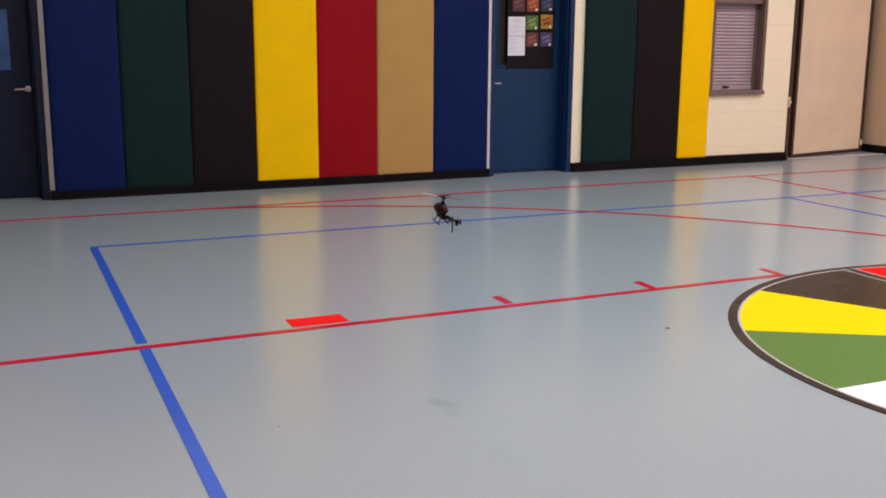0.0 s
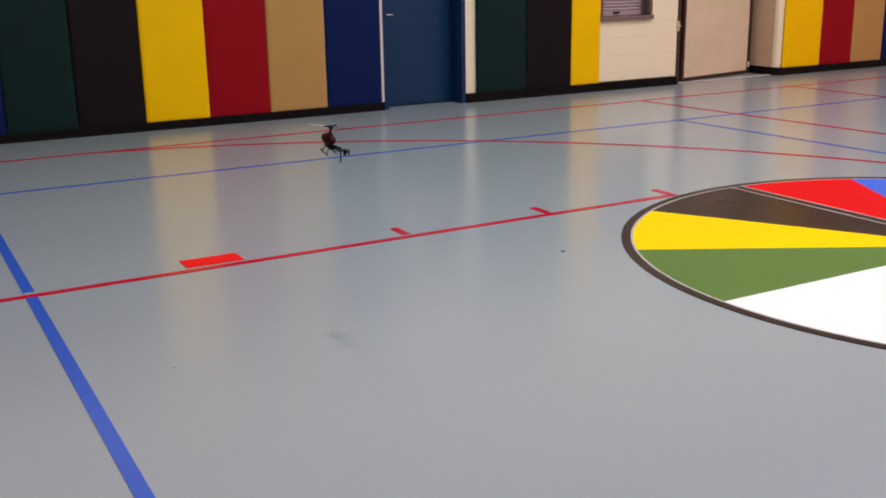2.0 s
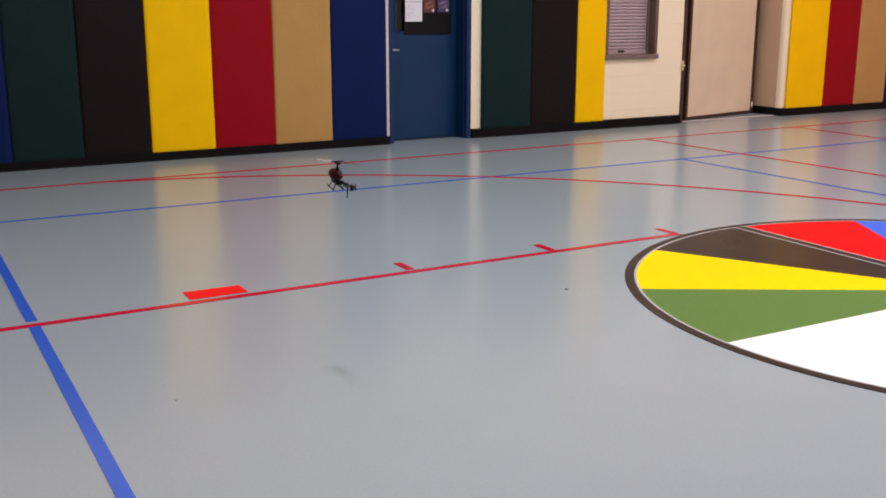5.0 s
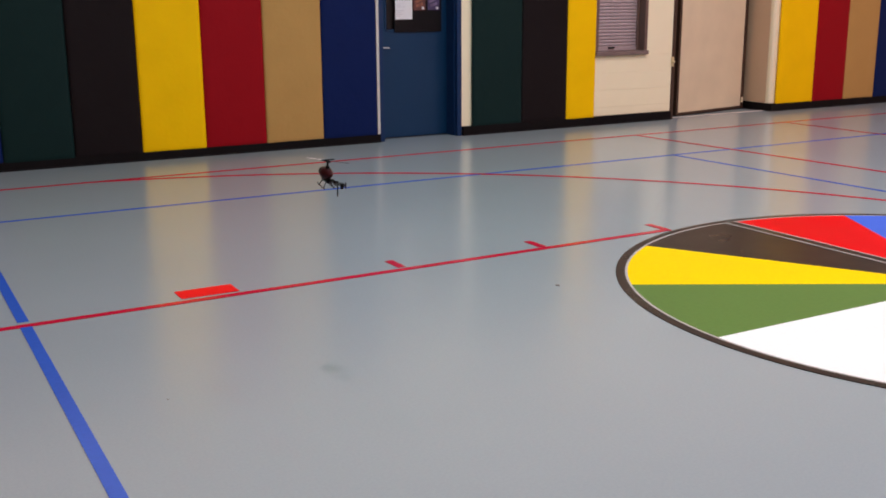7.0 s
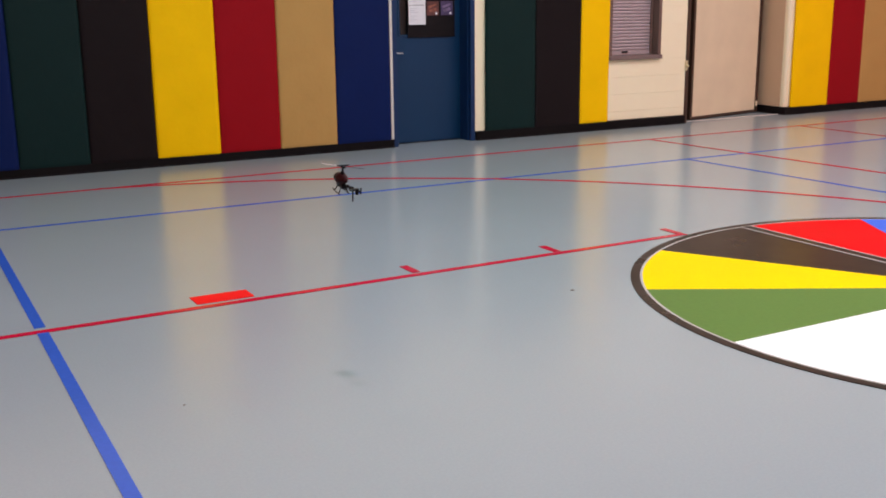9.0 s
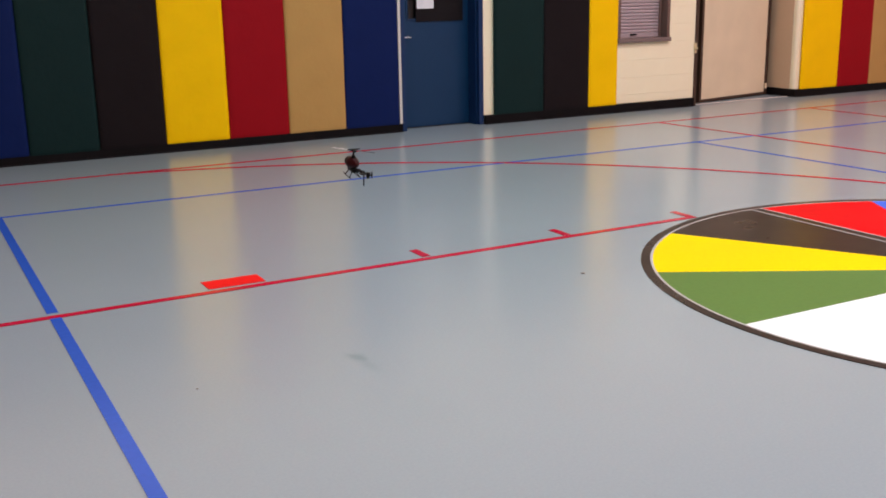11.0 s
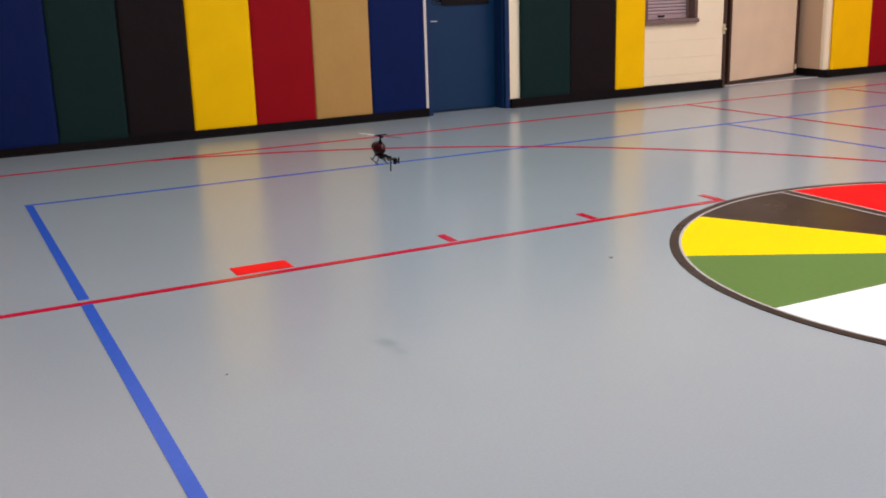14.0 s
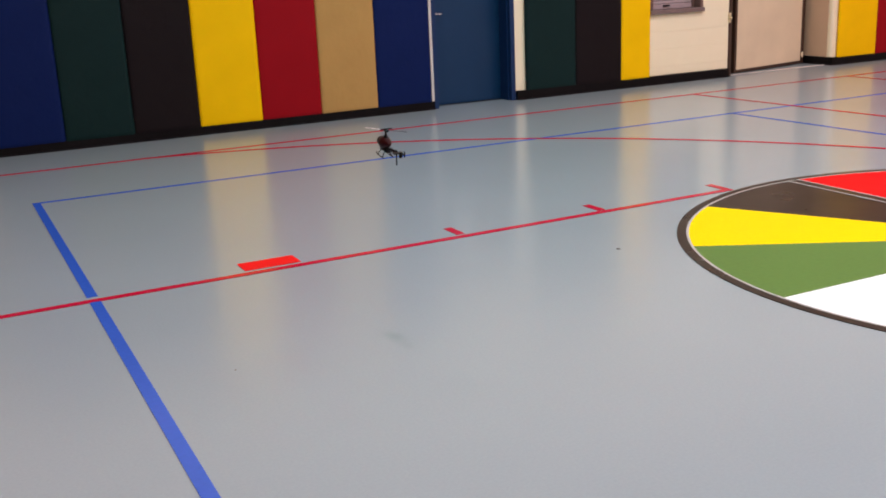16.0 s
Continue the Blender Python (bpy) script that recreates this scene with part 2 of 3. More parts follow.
for i in range(len(corner)):
    j = (i + 1) % len(corner)
    bm.faces.new((low[i], high[i], high[j], low[j]))
bmesh.ops.recalc_face_normals(bm, faces=bm.faces)
wall_north = tagged(part("wall_north", bm, M_WALL_PADS), "cream painted concrete block gym wall", "wall", kind="structure")
# unseen backing, coloured dark in place of unlit rooms
tagged(part("wall_north_back", boxed(X0, X1, DEEP + 0.5, DEEP + 0.6, 0, CEILING), M_VOID), "added dark sheet standing for unlit rooms behind the doorways", "wall", kind="structure")


def baseboard(x0, x1, top):
    bm = boxed(x0, x1, FACE - 0.040, FACE - 0.0005, 0.0, top, bevel=0.003)
    box(bm, x0, x1, FACE - 0.052, FACE - 0.0405, 0.0, 0.014, bevel=0.004)
    return tagged(part("baseboard", bm, M_BASE), "black vinyl base along the foot of the wall", "baseboard", kind="structure")


baseboard(0.657, 5.009, 0.085)
baseboard(6.012, ND[0], 0.10)
baseboard(ND[1], X1, 0.10)
bm = boxed(ND[1] - 0.012, ND[1] - 0.0005, FACE - 0.040, DEEP, 0, 0.10, bevel=0.003)
box(bm, ND[1] - 0.026, ND[1] - 0.0125, FACE - 0.052, DEEP, 0, 0.014, bevel=0.004)
tagged(part("baseboard", bm, M_BASE), "black vinyl base round the recess corner", "baseboard", kind="structure")

# ---- floor markings ----
RED_Y, BLUE_X, FAR_Y, TOP_Y = 5.263, 0.771, 7.785, 9.105
stripe("court_line", (-6.0, RED_Y - 0.115), (4.735, RED_Y + 0.013), 0.046, M_RED, "thin red painted court line on grey floor", 0.0036)
stripe("court_line", (-8.0, TOP_Y), (16.5, TOP_Y), 0.040, M_RED, "thin red painted line along the wall", 0.0036)
stripe("court_line", (0.652, -8.0), (0.7775, RED_Y - 0.036), 0.052, M_BLUE, "blue painted court line on grey floor", 0.0028)
stripe("court_line", (0.778, RED_Y + 0.036), (0.797, FAR_Y - 0.026), 0.052, M_BLUE, "blue painted court line on grey floor", 0.0028)
stripe("court_line", (BLUE_X, FAR_Y), (15.5, FAR_Y - 0.03), 0.034, M_BLUE, "long blue painted court line on grey floor", 0.0028)
stripe("court_line", (6.985, FAR_Y - 0.03), (7.22, 2.0), 0.034, M_BLUE, "blue painted cross line on grey floor", 0.0028)
stripe("court_line", (7.635, TOP_Y - 0.028), (8.00, 4.0), 0.040, M_RED, "red painted cross line on grey floor", 0.0036)
stripe("court_line", (9.92, TOP_Y - 0.028), (10.02, 4.0), 0.040, M_RED, "red painted cross line on grey floor", 0.0036)
ARC = (0.798, 2.715, 6.475)
tagged(part("court_arc", arc_strip(ARC[0], ARC[1], ARC[2] - 0.020, ARC[2] + 0.020, 81.2, 10.0, 0.0006, 0.0042, 96), M_RED), "thin red painted arc across grey floor", "floor marking", kind="structure")
tagged(part("lane_block", boxed(1.534, 1.836, RED_Y + 0.034, RED_Y + 0.182, 0.0006, 0.0036), M_BLOCK_RED), "solid red painted lane block beside the line", "floor marking", kind="structure")
for x in (2.762, 3.725, 4.69):
    tagged(part("lane_tick", boxed(x, x + 0.05, RED_Y + 0.040, RED_Y + 0.205, 0.0006, 0.0036), M_RED), "short red painted tick on the lane line", "floor marking", kind="structure")

CX, CY, CR = 5.180, 3.475, 1.757
circle = thing("center_circle", (CX, CY, 0), "large painted circle of coloured wedges with a black rim", "floor marking", kind="structure")
part("rim", arc_strip(0, 0, CR + 0.014, CR + 0.064, 0, 360, 0.0006, 0.0036, 120), M_C_BLACK, circle, "black painted rim")
part("inner_rim", arc_strip(0, 0, CR, CR + 0.0145, 0, 360, 0.0006, 0.0032, 120), M_C_GREY, circle, "thin pale grey painted rim")


def wedge(a0, a1, mat, label):
    bm = bmesh.new()
    lo = [bm.verts.new((0, 0, 0.0006))]
    hi = [bm.verts.new((0, 0, 0.003))]
    for i in range(13):
        a = radians(a0 + (a1 - a0) * i / 12)
        lo.append(bm.verts.new((CR * math.cos(a), CR * math.sin(a), 0.0006)))
        hi.append(bm.verts.new((CR * math.cos(a), CR * math.sin(a), 0.003)))
    n = len(hi)
    bm.faces.new(hi)
    for i in range(n):
        bm.faces.new((lo[i], lo[(i + 1) % n], hi[(i + 1) % n], hi[i]))
    bmesh.ops.recalc_face_normals(bm, faces=bm.faces)
    return part("wedge", bm, mat, circle, label)


for k, (mat, word) in enumerate(((M_C_WHITE, "white"), (M_C_BLUE, "blue"), (M_C_RED, "red"), (M_C_BLACK, "black"), (M_C_YELLOW, "yellow"), (M_C_GREEN, "green")) * 2):
    wedge(30 * k, 30 * k + 30, mat, word + " painted wedge")
part("dividing_line", boxed(0.0115, 0.0795, -CR, CR, 0.001, 0.0048), M_C_BLACK, circle, "black painted dividing line")
for x in (-0.002, 0.080):
    part("dividing_edge", boxed(x, x + 0.013, -CR, CR, 0.001, 0.0052), M_C_GREY, circle, "thin pale grey painted edge")


# ---- wall pads ----
def wall_pad(x0, x1, z0, z1, colour, seed, creased=1.0):
    """A padded vinyl panel: a board with a softly swollen, slightly wrinkled face."""
    w, h, depth = x1 - x0 - 0.0012, z1 - z0, 0.046
    bm = bmesh.new()
    us = [0, 0.010, 0.030, 0.075] + [0.15 + 0.1 * k for k in range(8)] + [0.925, 0.970, 0.990, 1]
    vs = [0, 0.0025, 0.008, 0.02] + [0.04 + 0.04 * k for k in range(24)] + [0.992, 0.9975, 1]
    nx, nz = len(us) - 1, len(vs) - 1
    rnd = Vector((seed * 7.3, seed * 3.1, 0))
    grid = []
    for j in range(nz + 1):
        row = []
        for i in range(nx + 1):
            u, v = us[i], vs[j]
            edge = min(min(u, 1 - u) * w, min(v, 1 - v) * h)
            swell = 1 - math.exp(-edge / 0.009)
            wrinkle = 0.0035 * creased * noise.noise(Vector((u * w * 3.0, v * h * 1.6, 0)) + rnd) * swell
            x = (u - 0.5) * w + 0.0016 * noise.noise(Vector((0, v * h * 4, u * 3)) + rnd) * (1 if i in (0, nx) else 0)
            row.append(bm.verts.new((x, -0.030 - (depth - 0.030) * swell - wrinkle, v * h)))
        grid.append(row)
    for j in range(nz):
        for i in range(nx):
            bm.faces.new((grid[j][i], grid[j][i + 1], grid[j + 1][i + 1], grid[j + 1][i]))
    border = [grid[0][i] for i in range(nx + 1)] + [grid[j][nx] for j in range(1, nz + 1)] + [grid[nz][i] for i in range(nx - 1, -1, -1)] + [grid[j][0] for j in range(nz - 1, 0, -1)]
    back = [bm.verts.new((v.co.x, -0.011, v.co.z)) for v in border]
    n = len(border)
    for i in range(n):
        bm.faces.new((back[i], back[(i + 1) % n], border[(i + 1) % n], border[i]))
    bm.faces.new(back[::-1])
    bmesh.ops.recalc_face_normals(bm, faces=bm.faces)
    pad = thing("wall_pad", ((x0 + x1) / 2, FACE, z0), colour + " vinyl safety pad fixed upright on the wall", "wall pad", "coloured pads along the wall")
    smooth(part("cover", bm, M_PAD[colour], pad))
    part("backing_board", boxed(-w / 2 + 0.02, w / 2 - 0.02, -0.0105, -0.0005, 0.02, h - 0.02), M_PLY, pad, "plywood backing board")
    return pad


PAD_TOP = 2.44
for i, c in enumerate(("navy blue", "dark green", "black", "yellow", "red", "tan", "navy blue")):
    wall_pad(0.702 + 0.6105 * i, 0.702 + 0.6105 * (i + 1), 0.071 if i > 2 else 0.066, PAD_TOP, c, i, 2.0 if c == "tan" else 1.0)
for a, b, c in ((6.132, 6.775, "dark green"), (6.775, 7.394, "black"), (7.394, 7.802, "yellow")):
    wall_pad(a, b, 0.088, PAD_TOP, c, a, 4.5 if c == "yellow" else 1.0)
for i, c in enumerate(("yellow", "red", "tan", "navy blue")):
    edges = (10.785, 11.462, 12.066, 12.676, 13.286)
    wall_pad(edges[i], edges[i + 1], 0.085, PAD_TOP, c, 20 + i)


# ---- blue doors ----
def lever(parent, x, y, z, to_left):
    rose = rod(bmesh.new(), (x, y, z), (x, y - 0.012, z), 0.027, sides=20)
    handle = part("door_handle", rose, M_CHROME, parent, "chrome lever handle")
    bm = rod(bmesh.new(), (x, y - 0.010, z), (x, y - 0.055, z), 0.009)
    s = -1 if to_left else 1
    rod(bm, (x, y - 0.05, z), (x + s * 0.110, y - 0.05, z - 0.004), 0.009, 0.007)
    bmesh.ops.create_uvsphere(bm, u_segments=10, v_segments=6, radius=0.0095, matrix=Matrix.Translation((x, y - 0.05, z)))
    part("lever", bm, M_CHROME, handle)


def door_set(name, x0, x1, leaf_y, mat, frame_mat, label):
    """A steel frame round an opening, with a flush leaf set back in it."""
    d = thing(name, ((x0 + x1) / 2, leaf_y, 0), label, "door", kind="structure")
    d.location = (0, 0, 0)
    jamb = 0.055
    for a, b, inner in ((x0, x0 + jamb, 1), (x1 - jamb, x1, -1)):
        bm = boxed(a, b, FACE - 0.016, leaf_y + 0.10, 0, HEAD - 0.002, bevel=0.003)
        s0, s1 = (b, b + 0.014) if inner > 0 else (a - 0.014, a)
        box(bm, s0, s1, FACE + 0.03, leaf_y - 0.004, 0, HEAD - 0.06, bevel=0.002)
        part("frame_jamb", bm, frame_mat, d)
    part("frame_head", boxed(x0 + jamb, x1 - jamb, FACE - 0.014, leaf_y + 0.10, HEAD - jamb, HEAD - 0.002, bevel=0.003), frame_mat, d)
    return d


LEAF_Y = 10.30
door_1 = door_set("door_1", D1[0], D1[1], LEAF_Y, M_DOOR, M_FRAME_BLUE, "closed blue painted door with a dark window")
lx0, lx1 = D1[0] + 0.060, D1[1] - 0.060
wx0, wx1, wz0, wz1 = 5.195, 5.85, 1.135, 1.98
bm = bmesh.new()
for a, b, c, e in ((lx0, wx0, 0.008, HEAD - 0.06), (wx1, lx1, 0.008, HEAD - 0.06), (wx0, wx1, 0.008, wz0), (wx0, wx1, wz1, HEAD - 0.06)):
    box(bm, a, b, LEAF_Y, LEAF_Y + 0.045, c, e)
bmesh.ops.remove_doubles(bm, verts=bm.verts, dist=0.0001)
part("leaf", bm, M_DOOR, door_1)
part("window_pane", boxed(wx0 + 0.002, wx1 - 0.002, LEAF_Y + 0.018, LEAF_Y + 0.026, wz0 + 0.002, wz1 - 0.002), M_GLASS, door_1, "dark window glass")
for a, b, c, e in ((wx0 - 0.004, wx0 + 0.016, wz0, wz1), (wx1 - 0.016, wx1 + 0.004, wz0, wz1), (wx0 + 0.016, wx1 - 0.016, wz0 - 0.004, wz0 + 0.016), (wx0 + 0.016, wx1 - 0.016, wz1 - 0.016, wz1 + 0.004)):
    part("glazing_bead", boxed(a, b, LEAF_Y - 0.008, LEAF_Y + 0.010, c, e, bevel=0.003), M_DOOR, door_1)
lever(door_1, 5.112, LEAF_Y, 0.965, False)
part("threshold", boxed(D1[0] + 0.055, D1[1] - 0.055, LEAF_Y - 0.03, LEAF_Y + 0.09, 0.0005, 0.006, bevel=0.002), M_BASE, door_1, "low black threshold")

door_2 = door_set("door_2", D0[0], D0[1], LEAF_Y, M_SHADED_DOOR, M_SHADED_DOOR, "closed blue door with a narrow window, shade in its colour")
lx0, lx1 = D0[0] + 0.060, D0[1] - 0.060
wx0, wx1, wz0, wz1 = 0.27, 0.42, 1.14, 1.66
bm = bmesh.new()
for a, b, c, e in ((lx0, wx0, 0.008, HEAD - 0.06), (wx1, lx1, 0.008, HEAD - 0.06), (wx0, wx1, 0.008, wz0), (wx0, wx1, wz1, HEAD - 0.06)):
    box(bm, a, b, LEAF_Y, LEAF_Y + 0.045, c, e)
part("leaf", bm, M_SHADED_DOOR, door_2)
part("window_pane", boxed(wx0, wx1, LEAF_Y + 0.012, LEAF_Y + 0.02, wz0, wz1), M_LITE, door_2, "narrow pane with blue light in its colour")
lever(door_2, 0.545, LEAF_Y, 0.975, True)

# white edging strips beside the pads at the two doorways; the first darkened for shade
for x0, x1, tm, word in ((0.657, 0.700, M_SHADED_TRIM, "grey"), (4.978, 5.009, M_WHITE_TRIM, "off-white")):
    tagged(part("trim", boxed(x0, x1, FACE - 0.034, FACE - 0.0005, 0.086, 2.44, bevel=0.004), tm), "narrow " + word + " corner trim beside the pads", "trim", kind="structure")

# ---- notice board on the door ----
board = thing("notice_board", (0.008, 0, -0.006), "black card board with papers and colour cards on a door", "notice board")
BY = LEAF_Y - 0.010
part("backing", boxed(5.293, 5.862, BY - 0.006, BY, 1.125, 2.0, bevel=0.002), M_BOARD, board, "black card backing")


def sheet(x0, x1, z0, z1, lines):
    s = part("paper", boxed(x0, x1, BY - 0.009, BY - 0.0062, z0, z1), M_PAPER, board, "printed white sheet")
    z = z1 - 0.03
    for w in lines:
        if w:
            part("print_bar", boxed(x0 + 0.018, x0 + 0.018 + (x1 - x0 - 0.036) * w, BY - 0.0098, BY - 0.0091, z - 0.006, z), M_PRINT, s)
        z -= 0.019


sheet(5.303, 5.505, 1.462, 1.662, (0.7, 0.9, 0.0, 0.5, 0.8, 0.6, 0.9, 0.4))
sheet(5.303, 5.505, 1.258, 1.458, (0.5, 0.35, 0.6, 0.0, 0.5, 0.3, 0.45, 0.25))
CARDS = (
    (5.350, 1.715, (0.16, 0.05, 0.08), (0.30, 0.10, 0.10)),
    (5.520, 1.715, (0.50, 0.07, 0.03), (0.75, 0.25, 0.08)),
    (5.692, 1.722, (0.03, 0.05, 0.13), (0.12, 0.14, 0.25)),
    (5.517, 1.528, (0.14, 0.30, 0.05), (0.40, 0.50, 0.15)),
    (5.692, 1.540, (0.72, 0.42, 0.02), (0.50, 0.05, 0.05)),
    (5.520, 1.350, (0.22, 0.07, 0.06), (0.45, 0.16, 0.10)),
    (5.692, 1.352, (0.12, 0.08, 0.22), (0.30, 0.22, 0.40)),
)
for i, (x, z, c1, c2) in enumerate(CARDS):
    c1, c2 = Vector(c1) * 0.52, Vector(c2) * 0.6
    a, b = material("card ground", c1, 0.4, vary=0.35, grain=25, stain=14), material("card print", c2, 0.4, vary=0.4, grain=30, stain=20)
    card = part("picture_card", boxed(x, x + 0.145, BY - 0.009, BY - 0.0062, z, z + 0.148, bevel=0.001, segments=1), a, board, "small glossy picture card")
    bm = bmesh.new()
    rod(bm, (x + 0.02, BY - 0.0098, z + 0.085), (x + 0.12, BY - 0.0098, z + 0.118), 0.016, 0.008, 6)
    rod(bm, (x + 0.03, BY - 0.0098, z + 0.045), (x + 0.115, BY - 0.0098, z + 0.068), 0.013, 0.018, 6)
    for v in bm.verts:
        v.co.y = BY - 0.0098 + (v.co.y - BY + 0.0098) * 0.03
    part("print_patch", bm, b, card)
    if i != 0:
        bm = rod(bmesh.new(), (x + 0.115, BY - 0.0092, z + 0.022), (x + 0.115, BY - 0.0104, z + 0.022), 0.014, sides=12)
        part("print_spot", bm, M_PAPER, card, "white spot")

# ---- serving hatch with roller shutter ----
hatch = thing("roller_shutter", (0, 0, 0), "closed silver roller shutter in a grey-brown steel hatch frame", "shutter")
SY = 10.205
for a, b in ((SH[0] + 0.002, SH[0] + 0.045), (SH[1] - 0.045, SH[1] - 0.002)):
    part("frame_jamb", boxed(a, b, FACE - 0.030, SY + 0.05, 0.852, HEAD - 0.002, bevel=0.004), M_JAMB, hatch)
part("guide_rail", boxed(SH[0] + 0.046, SH[0] + 0.075, SY - 0.025, SY + 0.03, 0.852, HEAD - 0.002, bevel=0.003), M_JAMB, hatch)
part("guide_rail", boxed(SH[1] - 0.075, SH[1] - 0.046, SY - 0.025, SY + 0.03, 0.852, HEAD - 0.002, bevel=0.003), M_JAMB, hatch)
part("sill", boxed(SH[0] - 0.002, SH[1] + 0.006, FACE - 0.055, SY + 0.06, 0.802, 0.850, bevel=0.006), M_STEEL, hatch, "projecting steel sill")
part("hood", boxed(SH[0] + 0.046, SH[1] - 0.046, FACE + 0.01, SY - 0.003, 1.835, HEAD - 0.004, bevel=0.006), M_STEEL, hatch, "steel coil hood")
a, b = SH[0] + 0.076, SH[1] - 0.076
part("bottom_bar", boxed(a, b, SY - 0.016, SY + 0.012, 0.852, 0.905, bevel=0.004), M_SHUTTER, hatch)
part("pull_handle", boxed(8.075, 8.165, SY - 0.034, SY - 0.0165, 0.878, 0.897, bevel=0.004), M_BASE, hatch, "black pull handle")
slat_mesh = None
for k in range(25):
    if slat_mesh is None:
        bm = bmesh.new()
        prof = [(0.004, 0.0), (-0.006, 0.004), (-0.0095, 0.012), (-0.0095, 0.024), (-0.006, 0.032), (0.004, 0.0365)]
        l = [bm.verts.new((a, y, z)) for y, z in prof]
        r = [bm.verts.new((b, y, z)) for y, z in prof]
        for i in range(5):
            bm.faces.new((l[i], r[i], r[i + 1], l[i + 1]))
        bm.faces.new(l[::-1])
        bm.faces.new(r)
        bm.faces.new((l[0], l[5], r[5], r[0]))
        bmesh.ops.recalc_face_normals(bm, faces=bm.faces)
        s = part("slat", bm, M_SHUTTER, hatch)
        slat_mesh = s.data
    else:
        s = new("slat", slat_mesh)
        s.parent = hatch
    s.location = (0, SY, 0.906 + 0.038 * k)

# ---- storage recess: brown jamb and the beige leaf standing ajar ----
sd = thing("door_3", (0, 0, 0), "wide beige storage door in a dark brown frame, slightly ajar", "door", kind="structure")
part("frame_jamb", boxed(ND[0] + 0.002, ND[0] + 0.055, FACE - 0.012, DEEP - 0.01, 0, ND_HEAD - 0.002, bevel=0.004), M_BROWN, sd)
part("frame_jamb", boxed(ND[1] - 0.060, ND[1] - 0.0135, 10.565, DEEP - 0.01, 0, ND_HEAD - 0.002, bevel=0.004), M_BROWN, sd)
part("frame_head", boxed(ND[0] + 0.056, ND[1] - 0.061, 10.575, DEEP - 0.01, ND_HEAD - 0.06, ND_HEAD - 0.002, bevel=0.004), M_BROWN, sd)
leaf_a, leaf_b = Vector((9.225, 10.245, 0)), Vector((10.618, 10.505, 0))
turn = math.degrees(math.atan2(leaf_b.y - leaf_a.y, leaf_b.x - leaf_a.x))
width = (leaf_b - leaf_a).length
for nm, bm, mt, lb in (
    ("leaf", boxed(0.045, width - 0.035, 0, 0.042, 0.045, 2.80, bevel=0.003), M_BEIGE, "beige laminate leaf"),
    ("edge_strip", boxed(0.0, 0.044, -0.004, 0.046, 0.012, 2.805, bevel=0.003), M_BROWN, "dark brown edge strip"),
    # dark strip stands in for the gap between leaf and recess side
    ("edge_strip", boxed(width - 0.0345, width + 0.022, -0.006, 0.046, 0.012, 2.805, bevel=0.003), M_BROWN, "dark brown edge strip"),
    ("bottom_strip", boxed(0.0445, width - 0.036, -0.003, 0.045, 0.012, 0.044, bevel=0.003), M_BROWN, "dark brown bottom strip"),
):
    o = part(nm, bm, mt, sd, lb)
    o.matrix_basis = pose(leaf_a.x, leaf_a.y, 0, 0, 0, turn)
# backing coloured dark in place of shade behind the ajar leaf
tagged(part("wall_recess_back", boxed(ND[0], ND[1], DEEP, DEEP + 0.1, 0, ND_HEAD), M_VOID), "added dark sheet standing for the dim back of the recess", "wall", kind="structure")
part("threshold", boxed(ND[0] + 0.056, ND[1] - 0.014, 10.165, 10.200, 0.0005, 0.006, bevel=0.002), M_WHITE_TRIM, sd, "thin pale threshold strip")
part("door_stop", boxed(10.575, 10.597, 10.462, 10.482, 0.09, 0.16, bevel=0.004), M_BEIGE, sd, "small beige door stop")
for z in (1.46, 1.61, 1.76):
    part("bolt", rod(bmesh.new(), (ND[0] + 0.004, FACE - 0.012, z), (ND[0] + 0.004, FACE - 0.022, z), 0.010, 0.007, 8), M_BROWN, sd)
# added sheet over the side wall, carries its shade as colour
tagged(part("wall_recess_side", boxed(ND[1] - 0.007, ND[1] - 0.0005, FACE + 0.07, DEEP - 0.056, 0.102, ND_HEAD - 0.001, bevel=0.002), M_RECESS_SHADE), "thin added sheet on the recess side, shade in its tan colour", "wall", kind="structure")
catch = thing("door_catch", (8.992, FACE - 0.012, 0.70), "small ivory door catch on the wall corner", "door catch")
part("plate", boxed(-0.020, 0.020, -0.012, -0.0005, -0.060, 0.060, bevel=0.004), M_BRASS, catch)
part("knob", rod(bmesh.new(), (0, -0.011, 0.0), (0, -0.045, 0.0), 0.016, 0.012, 14), M_BRASS, catch)


